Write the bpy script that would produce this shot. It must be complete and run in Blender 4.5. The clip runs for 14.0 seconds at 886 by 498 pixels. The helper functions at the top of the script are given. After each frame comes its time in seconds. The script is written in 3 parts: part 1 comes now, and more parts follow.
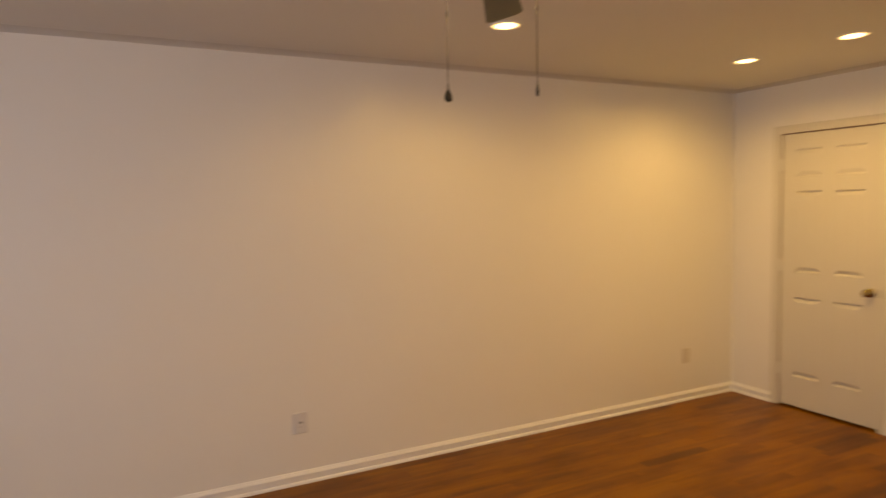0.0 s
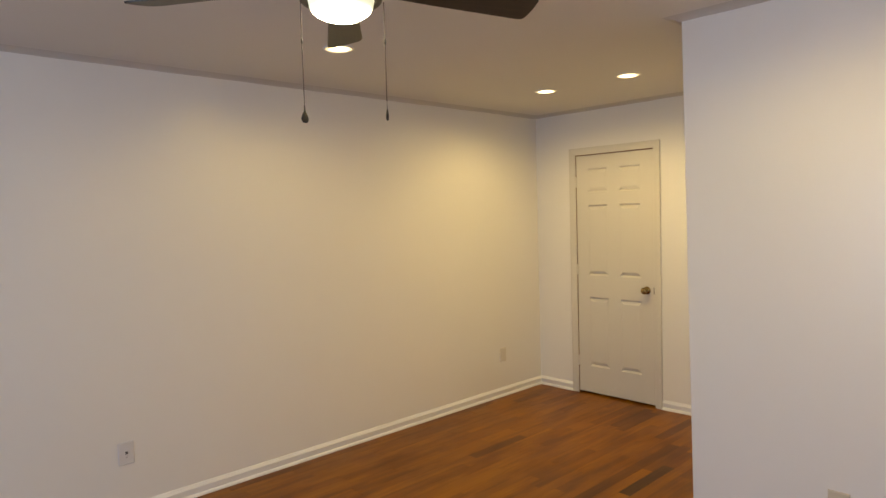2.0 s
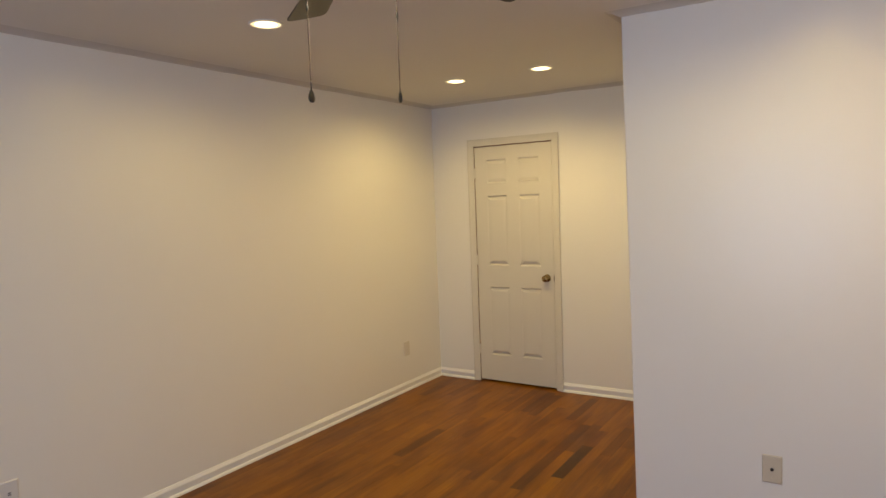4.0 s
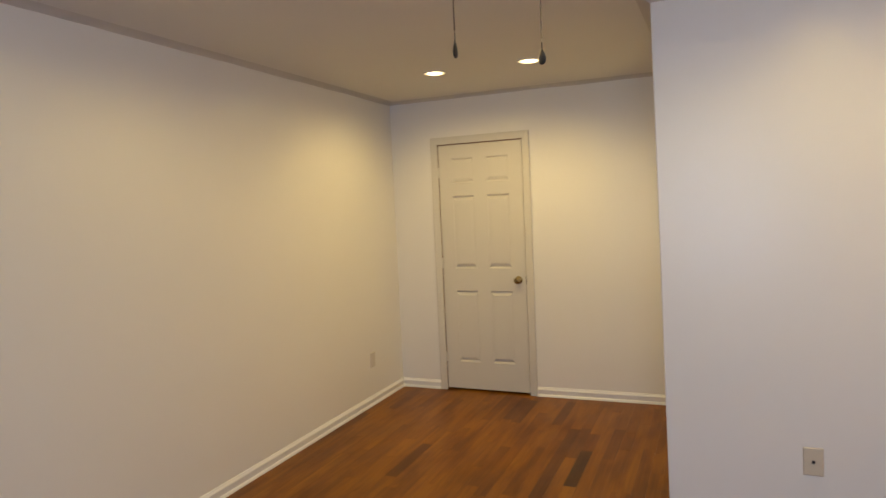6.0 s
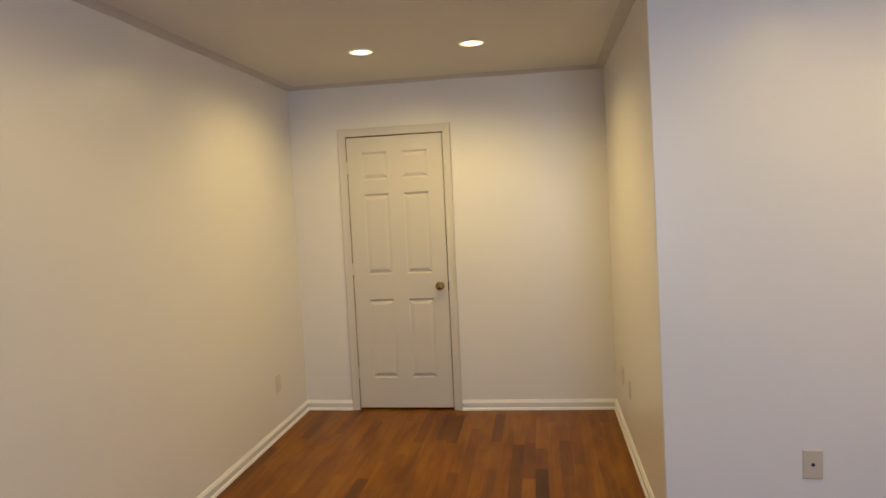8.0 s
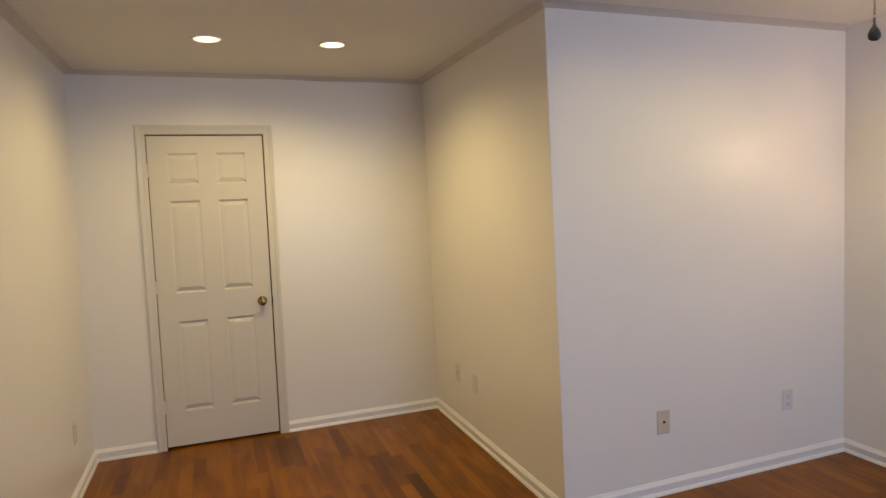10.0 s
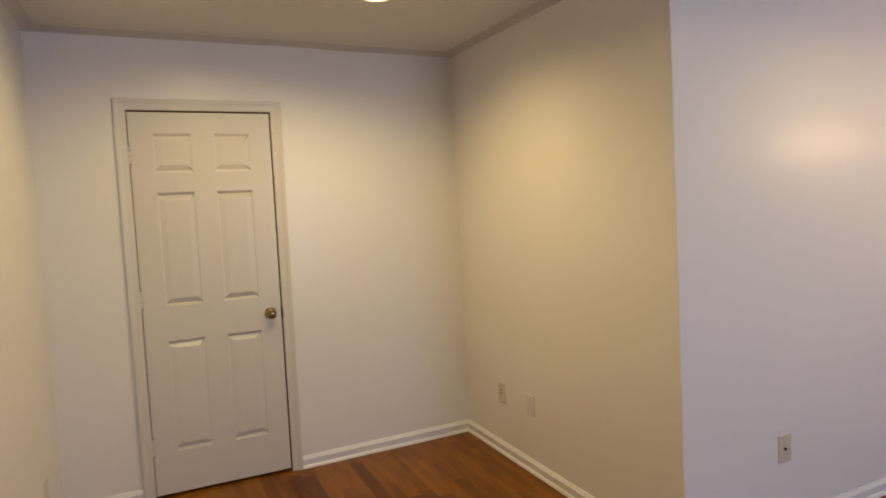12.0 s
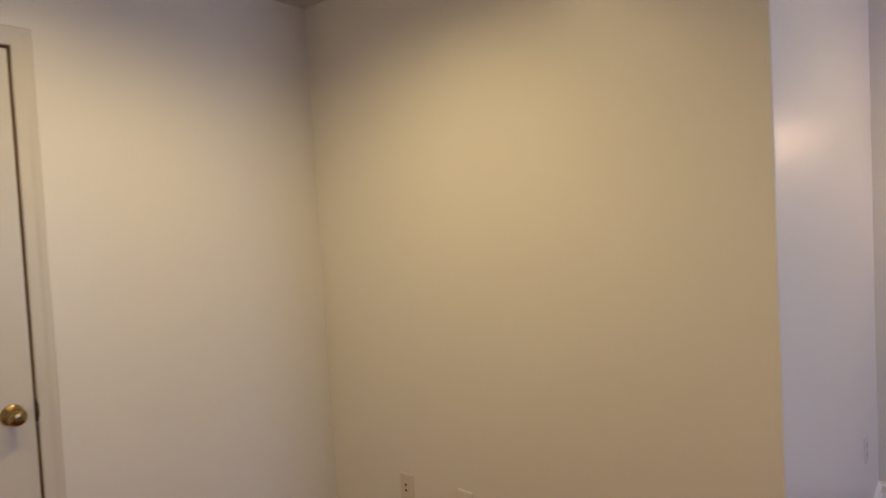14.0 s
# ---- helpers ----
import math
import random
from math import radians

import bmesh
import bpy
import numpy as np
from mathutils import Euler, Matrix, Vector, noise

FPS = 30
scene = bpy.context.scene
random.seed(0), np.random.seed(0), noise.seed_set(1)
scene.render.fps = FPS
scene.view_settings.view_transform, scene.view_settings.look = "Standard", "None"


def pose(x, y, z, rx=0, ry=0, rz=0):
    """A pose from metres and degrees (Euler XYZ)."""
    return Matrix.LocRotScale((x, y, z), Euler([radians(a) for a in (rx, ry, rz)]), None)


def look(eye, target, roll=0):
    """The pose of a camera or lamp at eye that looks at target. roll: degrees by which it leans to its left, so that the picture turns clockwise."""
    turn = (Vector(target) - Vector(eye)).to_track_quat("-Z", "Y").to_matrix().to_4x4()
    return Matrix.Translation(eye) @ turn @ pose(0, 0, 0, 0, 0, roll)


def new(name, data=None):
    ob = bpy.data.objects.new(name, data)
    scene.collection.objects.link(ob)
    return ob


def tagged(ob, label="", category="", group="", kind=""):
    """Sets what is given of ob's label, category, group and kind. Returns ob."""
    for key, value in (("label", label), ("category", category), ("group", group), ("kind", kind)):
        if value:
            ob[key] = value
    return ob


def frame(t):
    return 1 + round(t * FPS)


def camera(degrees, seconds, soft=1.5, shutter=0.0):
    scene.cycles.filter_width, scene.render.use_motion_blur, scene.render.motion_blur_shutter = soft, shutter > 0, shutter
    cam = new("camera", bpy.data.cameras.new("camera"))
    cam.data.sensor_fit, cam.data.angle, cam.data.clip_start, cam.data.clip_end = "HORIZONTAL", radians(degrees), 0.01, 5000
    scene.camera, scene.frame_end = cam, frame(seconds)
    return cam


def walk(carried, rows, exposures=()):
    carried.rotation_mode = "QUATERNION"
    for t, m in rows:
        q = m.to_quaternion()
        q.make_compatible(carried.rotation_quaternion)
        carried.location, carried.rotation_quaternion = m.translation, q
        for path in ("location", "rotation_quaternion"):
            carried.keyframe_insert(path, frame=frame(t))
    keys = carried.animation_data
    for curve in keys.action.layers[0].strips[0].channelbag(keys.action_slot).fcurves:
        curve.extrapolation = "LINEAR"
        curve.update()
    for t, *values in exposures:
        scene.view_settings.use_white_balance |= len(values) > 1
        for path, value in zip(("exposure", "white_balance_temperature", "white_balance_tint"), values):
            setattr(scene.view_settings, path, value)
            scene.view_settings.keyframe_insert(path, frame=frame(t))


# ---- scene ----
cam = camera(69.3, 14.0, soft=1.5, shutter=0.5)
PATH = [
    (0, (0.118, 0.095, 1.591), (1.019, 1.875, 1.449), -1.2),
    (0.5, (-0.063, 0.106, 1.592), (1.244, 1.617, 1.499), -0.5),
    (1, (-0.124, 0.084, 1.589), (1.318, 1.468, 1.509), -1.0),
    (1.5, (-0.081, 0.038, 1.596), (1.332, 1.451, 1.497), -1.6),
    (2, (-0.07, 0.025, 1.59), (1.302, 1.477, 1.48), -1.7),
    (2.5, (-0.155, 0.077, 1.609), (1.361, 1.377, 1.507), -1.6),
    (2.7, (-0.209, 0.112, 1.607), (1.346, 1.365, 1.491), -1.7),
    (4.8, (-0.345, 0.684, 1.599), (1.402, 1.648, 1.469), -2.2),
    (5, (-0.375, 0.722, 1.586), (1.392, 1.651, 1.463), -2.2),
    (5.5, (-0.386, 0.918, 1.562), (1.398, 1.815, 1.446), -2.3),
    (6, (-0.335, 1.139, 1.559), (1.499, 1.925, 1.422), -2.6),
    (6.5, (-0.342, 1.353, 1.558), (1.571, 1.923, 1.435), -2.3),
    (7, (-0.365, 1.539, 1.58), (1.571, 2.026, 1.445), -2.7),
    (7.5, (-0.192, 1.706, 1.574), (1.763, 2.097, 1.418), -2.8),
    (8, (-0.042, 1.862, 1.547), (1.93, 2.162, 1.4), -2.7),
    (8.5, (-0.017, 2.116, 1.545), (1.978, 2.149, 1.408), -2.2),
    (8.7, (-0.004, 2.21, 1.551), (1.988, 2.098, 1.416), -2.1),
    (10.8, (0.302, 3.12, 1.552), (2.154, 2.381, 1.398), -2.5),
    (11, (0.392, 3.137, 1.528), (2.261, 2.443, 1.369), -2.6),
    (11.5, (0.65, 3.189, 1.523), (2.481, 2.398, 1.371), -2.7),
    (12, (0.911, 3.222, 1.522), (2.718, 2.377, 1.371), -2.6),
    (12.5, (1.236, 3.253, 1.512), (2.939, 2.212, 1.383), -2.9),
    (13, (1.581, 3.192, 1.481), (3.256, 2.109, 1.339), -2.9),
    (13.5, (1.949, 3.242, 1.422), (3.434, 1.905, 1.341), -2.8),
    (14, (2.309, 3.173, 1.451), (3.624, 1.669, 1.368), -2.9),
]
walk(cam, [(t, look(eye, target, roll)) for t, eye, target, roll in PATH], [(0.0, 0.02, 13600, 19), (0.25, 0.08, 10600, 13), (0.5, 0.15, 9300, 6), (1.2, 0.13, 8300, 5), (1.8, 0.16, 7950, 5.5), (2.5, 0.11, 7600, 6), (5.0, 0.07, 7650, 6), (8.5, 0.04, 7200, 7.5), (11.0, 0.0, 6850, 10), (12.5, -0.08, 6850, 13), (14.0, -0.22, 6400, 15)])

# ---- world and lights ----
DOOR_Z = 2.045            # top of the door leaf
CEIL = 2.438              # ceiling height
NORTH, EAST, PARTY, ALCOVE = 3.675, 4.578, 2.738, 1.391   # wall faces
WEST, SOUTH, BACK = -2.35, -0.53, 5.7
EAST_S = EAST + 0.032     # the end wall runs slightly out of square towards the alcove corner


def party_x(y):
    """The partition's face, out of square by a degree."""
    return PARTY + 0.003 + (ALCOVE - y) * 0.020


def alcove_y(x, z):
    """The alcove wall's face, which leans: its foot stands further back than its head."""
    k = (x - PARTY) / (EAST_S - PARTY)
    return (1.359 + 0.0164 * z) * (1 - k) + (1.357 + 0.0107 * z) * k


world = bpy.data.worlds.new("world")
world.use_nodes = True
scene.world = world
sky = world.node_tree.nodes.new("ShaderNodeTexSky")
sky.sky_type, sky.sun_disc = "NISHITA", False
sky.sun_elevation, sky.sun_rotation = radians(8), radians(90)
world.node_tree.links.new(sky.outputs[0], world.node_tree.nodes["Background"].inputs[0])
world.node_tree.nodes["Background"].inputs[1].default_value = 0.08

WARM = (1.0, 0.764, 0.338)


def spot(name, m, watts, colour, angle, blend, radius):
    data = bpy.data.lights.new(name, "SPOT")
    data.energy, data.color, data.spot_size, data.spot_blend, data.shadow_soft_size = watts, colour, radians(angle), blend, radius
    ob = new(name, data)
    ob.matrix_world = m
    return ob


CANS = [(3.655, 2.853), (3.66, 2.205), (1.827, 2.755), (1.80, 0.58)]
for (cx, cy), (watts, angle, blend) in zip(CANS, ((37, 171, 0.58), (52, 161, 0.80), (26, 171, 0.58), (33, 171, 0.58))):
    spot("downlight_lamp", pose(cx, cy, CEIL - 0.012), watts, WARM, angle, blend, 0.06)

FAN = (1.018, 1.570)
daylight = bpy.data.lights.new("window_daylight", "AREA")
daylight.shape, daylight.size, daylight.size_y = "RECTANGLE", 1.7, 1.25
daylight.energy, daylight.color = 62, (0.46, 0.618, 1.0)
new("window_daylight", daylight).matrix_world = pose(WEST + 0.02, 0.9, 1.45, 0, -90, 0)


# ---- materials ----
def material(name, colour, rough=0.5, metal=0.0, spec=0.5):
    m = bpy.data.materials.new(name)
    m.use_nodes = True
    b = m.node_tree.nodes["Principled BSDF"]
    b.inputs["Base Color"].default_value = (*colour, 1)
    b.inputs["Roughness"].default_value = rough
    b.inputs["Metallic"].default_value = metal
    b.inputs["Specular IOR Level"].default_value = spec
    return m, m.node_tree.nodes, m.node_tree.links, b


def noise_of(nodes, links, vector, scale, detail=3.0, rough=0.5):
    n = nodes.new("ShaderNodeTexNoise")
    n.inputs["Scale"].default_value, n.inputs["Detail"].default_value, n.inputs["Roughness"].default_value = scale, detail, rough
    if vector is not None:
        links.new(vector, n.inputs["Vector"])
    return n.outputs["Fac"]


def ramp_of(nodes, links, fac, *stops):
    r = nodes.new("ShaderNodeValToRGB")
    e = r.color_ramp.elements
    while len(e) < len(stops):
        e.new(0.5)
    for el, (p, c) in zip(e, stops):
        el.position, el.color = p, (*c, 1)
    links.new(fac, r.inputs[0])
    return r.outputs[0]


def maths(nodes, links, op, a, b=None):
    n = nodes.new("ShaderNodeMath")
    n.operation = op
    for i, v in enumerate((a, b)):
        if isinstance(v, (int, float)):
            n.inputs[i].default_value = v
        elif v is not None:
            links.new(v, n.inputs[i])
    return n.outputs[0]


def bump(nodes, links, bsdf, height, strength, distance):
    n = nodes.new("ShaderNodeBump")
    n.inputs["Strength"].default_value, n.inputs["Distance"].default_value = strength, distance
    links.new(height, n.inputs["Height"])
    links.new(n.outputs[0], bsdf.inputs["Normal"])


def paint(name, colour, rough, spec, orange=0.25, wave=0.0, dirt=0.02):
    """Rolled or brushed paint: a fine stipple, long uneven patches and slight soiling."""
    m, nodes, links, b = material(name, colour, rough, 0, spec)
    at = nodes.new("ShaderNodeNewGeometry").outputs["Position"]
    fine, broad = noise_of(nodes, links, at, 260, 2), noise_of(nodes, links, at, 1.7, 4)
    low = tuple(c * (1 - dirt) for c in colour)
    links.new(ramp_of(nodes, links, broad, (0.15, low), (0.85, colour)), b.inputs["Base Color"])
    spread = nodes.new("ShaderNodeMapRange")
    spread.inputs["To Min"].default_value, spread.inputs["To Max"].default_value = rough - 0.015, rough + 0.025
    links.new(noise_of(nodes, links, at, 5, 3), spread.inputs["Value"])
    links.new(spread.outputs[0], b.inputs["Roughness"])
    h = maths(nodes, links, "MULTIPLY", fine, orange)
    if wave:
        h = maths(nodes, links, "ADD", h, maths(nodes, links, "MULTIPLY", noise_of(nodes, links, at, 1.3, 2), wave))
    bump(nodes, links, b, h, 0.35, 0.0016)
    return m


WALL = paint("wall_paint", (0.80, 0.78, 0.75), 0.30, 0.47, 0.25, 3.0)
CEILING = paint("ceiling_paint", (0.71, 0.69, 0.66), 0.75, 0.3, 0.4, 6.0)
# a darker tone than the ceiling, used on the fillet alone
FILLET_PAINT = paint("darker_fillet_paint", (0.62, 0.597, 0.567), 0.8, 0.25, 0.5, 8.0, 0.12)
TRIM = paint("trim_enamel", (0.84, 0.83, 0.81), 0.30, 0.5, 0.08, 0.0)
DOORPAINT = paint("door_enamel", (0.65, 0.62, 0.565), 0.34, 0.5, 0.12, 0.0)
WHITE_PLASTIC = material("white_plastic", (0.66, 0.65, 0.66), 0.3)[0]
ALMOND = material("almond_plastic", (0.60, 0.53, 0.42), 0.35)[0]
IVORY = material("ivory_plastic", (0.67, 0.62, 0.55), 0.35)[0]
CREAM = material("cream_plastic", (0.70, 0.67, 0.63), 0.35)[0]
DARK_SLOT = material("dark_slot", (0.015, 0.013, 0.012), 0.6)[0]


def brass():
    m, nodes, links, b = material("aged_brass", (0.55, 0.36, 0.12), 0.22, 1.0)
    f = noise_of(nodes, links, nodes.new("ShaderNodeNewGeometry").outputs["Position"], 60, 3)
    links.new(ramp_of(nodes, links, f, (0.35, (0.23, 0.15, 0.06)), (0.7, (0.46, 0.33, 0.14))), b.inputs["Base Color"])
    return m


BRASS = brass()
STEEL = material("chain_steel", (0.075, 0.06, 0.05), 0.45, 0.8)[0]
FOB = material("blackened_bronze", (0.012, 0.010, 0.009), 0.45, 0.3)[0]
# brown that puts the shade of the door gaps into the colour
GAP_SHADE = material("gap_shade_brown", (0.26, 0.15, 0.085), 0.6)[0]
STRIKE = material("tarnished_strike", (0.05, 0.03, 0.017), 0.65)[0]
BRONZE = material("dark_bronze", (0.045, 0.038, 0.03), 0.38, 0.7)[0]


def blade_wood():
    m, nodes, links, b = material("espresso_blade", (0.02, 0.014, 0.01), 0.42)
    tc = nodes.new("ShaderNodeTexCoord")
    mp = nodes.new("ShaderNodeMapping")
    mp.inputs["Scale"].default_value = (4, 90, 20)
    links.new(tc.outputs["Object"], mp.inputs[0])
    f = noise_of(nodes, links, mp.outputs[0], 1.0, 4)
    links.new(ramp_of(nodes, links, f, (0.3, (0.010, 0.009, 0.008)), (0.7, (0.026, 0.021, 0.017))), b.inputs["Base Color"])
    return m


BLADE = blade_wood()


def glow(name, colour, strength):
    m, nodes, links, b = material(name, (0.9, 0.9, 0.9), 0.4)
    b.inputs["Emission Color"].default_value = (*colour, 1)
    b.inputs["Emission Strength"].default_value = strength
    return m


LED = glow("led_lens", (1.0, 0.80, 0.48), 7.0)
LED_EDGE = glow("led_lens_edge", (1.0, 0.74, 0.38), 1.5)
OPAL = glow("opal_glass", (1.0, 0.95, 0.74), 32.0)
OPAL_MID = glow("opal_glass_mid", (0.93, 1.0, 0.78), 1.15)
OPAL_RIM = glow("opal_glass_rim", (0.90, 1.0, 0.80), 0.62)
SHADE = glow("frosted_shade", (1.0, 0.66, 0.40), 25.0)


def oak(name, *tones):
    """Strip oak under amber varnish; every board has its own tone, and its grain its own place."""
    m, nodes, links, b = material(name, (0.3, 0.13, 0.03), 0.3, 0, 0.21)
    tc = nodes.new("ShaderNodeTexCoord").outputs["Object"]
    each = maths(nodes, links, "FRACT", maths(nodes, links, "ADD", nodes.new("ShaderNodeObjectInfo").outputs["Random"],
                                             nodes.new("ShaderNodeNewGeometry").outputs["Random Per Island"]))
    shift = nodes.new("ShaderNodeCombineXYZ")
    for i, k in enumerate((37.0, 23.0, 11.0)):
        links.new(maths(nodes, links, "MULTIPLY", each, k), shift.inputs[i])
    move = nodes.new("ShaderNodeVectorMath")
    links.new(tc, move.inputs[0])
    links.new(shift.outputs[0], move.inputs[1])

    def grain(scale, freq, detail):
        mp = nodes.new("ShaderNodeMapping")
        mp.inputs["Scale"].default_value = scale
        links.new(move.outputs[0], mp.inputs[0])
        return noise_of(nodes, links, mp.outputs[0], freq, detail, 0.6)

    fine, cathedral = grain((2.5, 120, 1), 1.0, 5), grain((1.2, 14, 1), 1.0, 3)
    tone = ramp_of(nodes, links, each, *tones)
    streak = ramp_of(nodes, links, cathedral, (0.30, (0.70, 0.64, 0.56)), (0.60, (1.08, 1.08, 1.08)))
    pore = ramp_of(nodes, links, fine, (0.30, (0.82, 0.78, 0.72)), (0.58, (1.0, 1.0, 1.0)))

    def times(a, c):
        mix = nodes.new("ShaderNodeMix")
        mix.data_type, mix.blend_type = "RGBA", "MULTIPLY"
        mix.inputs["Factor"].default_value = 1.0
        links.new(a, mix.inputs["A"])
        links.new(c, mix.inputs["B"])
        return mix.outputs["Result"]

    at = nodes.new("ShaderNodeNewGeometry").outputs["Position"]
    worn = nodes.new("ShaderNodeMapping")
    worn.inputs["Scale"].default_value = (1.0, 3.2, 1)
    links.new(at, worn.inputs[0])
    patch = ramp_of(nodes, links, noise_of(nodes, links, worn.outputs[0], 2.2, 4), (0.36, (0.74, 0.68, 0.62)), (0.56, (1.06, 1.06, 1.06)))
    links.new(times(times(times(tone, streak), pore), patch), b.inputs["Base Color"])
    gloss = nodes.new("ShaderNodeMapRange")
    gloss.inputs["To Min"].default_value, gloss.inputs["To Max"].default_value = 0.24, 0.44
    links.new(noise_of(nodes, links, at, 3, 4), gloss.inputs["Value"])
    links.new(gloss.outputs[0], b.inputs["Roughness"])
    bump(nodes, links, b, maths(nodes, links, "ADD", fine, noise_of(nodes, links, at, 9, 2)), 0.18, 0.001)
    return m


OAK = oak("varnished_oak", (0.0, (0.176, 0.058, 0.0025)), (0.15, (0.217, 0.076, 0.0026)), (0.5, (0.243, 0.088, 0.003)), (1.0, (0.272, 0.102, 0.0038)))
DARK_OAK = oak("dark_oak", (0.0, (0.075, 0.028, 0.003)), (1.0, (0.090, 0.034, 0.003)))
BROWN_OAK = oak("brown_oak", (0.0, (0.135, 0.044, 0.0025)), (1.0, (0.160, 0.054, 0.0025)))
GLASS, _n, _l, _b = material("window_glass", (1, 1, 1), 0.02)
_b.inputs["Transmission Weight"].default_value = 1.0


# ---- mesh helpers ----
def part(name, bm, mat, parent=None, label="", smooth=False, m=None):
    """One mesh object from a bmesh."""
    bmesh.ops.recalc_face_normals(bm, faces=bm.faces)
    me = bpy.data.meshes.new(name)
    bm.to_mesh(me)
    bm.free()
    me.materials.append(mat)
    if smooth:
        me.polygons.foreach_set("use_smooth", [True] * len(me.polygons))
    ob = new(name, me)
    if m is not None:
        ob.matrix_basis = m
    if parent is not None:
        ob.parent = parent
    if label:
        ob["label"] = label
    return ob


def box(x0, y0, z0, x1, y1, z1, bevel=0.0, bm=None):
    bm = bm or bmesh.new()
    r = bmesh.ops.create_cube(bm, size=1, matrix=Matrix.Translation(((x0 + x1) / 2, (y0 + y1) / 2, (z0 + z1) / 2)) @ Matrix.Diagonal((x1 - x0, y1 - y0, z1 - z0, 1)))
    if bevel:
        edges = list({e for v in r["verts"] for e in v.link_edges})
        bmesh.ops.bevel(bm, geom=edges, offset=bevel, segments=2, affect="EDGES", profile=0.5)
    return bm


def prism(points, z0, z1):
    """An upright block over a plan outline."""
    bm = bmesh.new()
    low, high = [bm.verts.new((x, y, z0)) for x, y in points], [bm.verts.new((x, y, z1)) for x, y in points]
    n = len(points)
    bm.faces.new(low)
    bm.faces.new(high)
    for i in range(n):
        bm.faces.new((low[i], low[(i + 1) % n], high[(i + 1) % n], high[i]))
    return bm


def sweep(sections):
    """A solid through closed outlines with the same number of points."""
    bm = bmesh.new()
    rings = [[bm.verts.new(p) for p in s] for s in sections]
    n = len(rings[0])
    for a, b in zip(rings, rings[1:]):
        for i in range(n):
            bm.faces.new((a[i], a[(i + 1) % n], b[(i + 1) % n], b[i]))
    bm.faces.new(rings[0])
    bm.faces.new(rings[-1])
    return bm


def lathe(profile, steps=32, bm=None, m=Matrix.Identity(4)):
    """A turned body about z from (radius, height) pairs."""
    bm = bm or bmesh.new()
    rings = []
    for r, z in profile:
        if r < 1e-6:
            rings.append([bm.verts.new(m @ Vector((0, 0, z)))])
        else:
            rings.append([bm.verts.new(m @ Vector((r * math.cos(2 * math.pi * i / steps), r * math.sin(2 * math.pi * i / steps), z))) for i in range(steps)])
    for a, b in zip(rings, rings[1:]):
        for i in range(steps):
            j = (i + 1) % steps
            if len(a) == 1 and len(b) > 1:
                bm.faces.new((a[0], b[i], b[j]))
            elif len(b) == 1 and len(a) > 1:
                bm.faces.new((a[i], a[j], b[0]))
            elif len(a) > 1:
                bm.faces.new((a[i], a[j], b[j], b[i]))
    return bm


def structure(ob, label, category):
    return tagged(ob, label, category, kind="structure")


# ---- the shell ----
T = 0.12
OPEN_A, OPEN_B = 2.515, 3.272      # rough opening of the alcove door
OPEN_Z = DOOR_Z + 0.022

structure(part("wall_north", box(WEST - T, NORTH, 0, BACK, NORTH + T, CEIL), WALL), "long smooth off-white painted drywall side wall", "wall")
bm = prism([(EAST_S, 1.357), (EAST_S + T, 1.357 - T), (EAST + T, OPEN_A), (EAST, OPEN_A)], 0, CEIL)
box(EAST, OPEN_A, OPEN_Z, EAST + T, OPEN_B, CEIL, bm=bm)
box(EAST, OPEN_B, 0, EAST + T, NORTH, CEIL, bm=bm)
bmesh.ops.remove_doubles(bm, verts=bm.verts, dist=1e-5)
structure(part("wall_east", bm, WALL), "off-white painted end wall with a door opening", "wall")

R = 0.006


def partition_outline(z):
    cy = alcove_y(PARTY, z)
    cx = party_x(cy)
    corner = [(cx + R - R * math.cos(a), cy - R + R * math.sin(a), z) for a in (0, math.pi / 8, math.pi / 4, 3 * math.pi / 8, math.pi / 2)]
    return [(party_x(SOUTH), SOUTH, z)] + corner + [(EAST_S, alcove_y(EAST_S, z), z), (EAST_S, ALCOVE - 0.2, z), (PARTY + 0.2, ALCOVE - 0.2, z), (PARTY + 0.2, SOUTH, z)]


structure(part("wall_partition", sweep([partition_outline(0), partition_outline(CEIL)]), WALL), "off-white glossy painted partition with a sharp outside corner", "wall")
structure(part("wall_south", box(WEST - T, SOUTH - T, 0, BACK, SOUTH, CEIL), WALL), "plain off-white painted closing wall", "wall")
# unseen, added to keep sky light out of the gaps round the door
structure(part("wall_back", box(BACK, SOUTH - T, 0, BACK + T, NORTH + T, CEIL), WALL), "unseen plain off-white wall closing the space behind the door", "wall")
WY0, WY1, WZ0, WZ1 = 0.02, 1.78, 0.8, 2.1
bm = box(WEST - T, SOUTH, 0, WEST, WY0, CEIL)
box(WEST - T, WY1, 0, WEST, NORTH, CEIL, bm=bm)
box(WEST - T, WY0, 0, WEST, WY1, WZ0, bm=bm)
box(WEST - T, WY0, WZ1, WEST, WY1, CEIL, bm=bm)
structure(part("wall_west", bm, WALL), "off-white painted wall with a window opening", "wall")
structure(part("ceiling", box(WEST - T, SOUTH - T, CEIL, BACK + T, NORTH + T, CEIL + 0.1), CEILING), "flat matt off-white painted drywall ceiling", "ceiling")

# the ceiling plaster runs down a little way onto each wall in a soft uneven fillet, coloured darker than the ceiling
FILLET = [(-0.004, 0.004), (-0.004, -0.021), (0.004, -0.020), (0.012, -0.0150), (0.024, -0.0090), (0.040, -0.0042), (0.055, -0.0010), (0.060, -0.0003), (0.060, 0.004)]


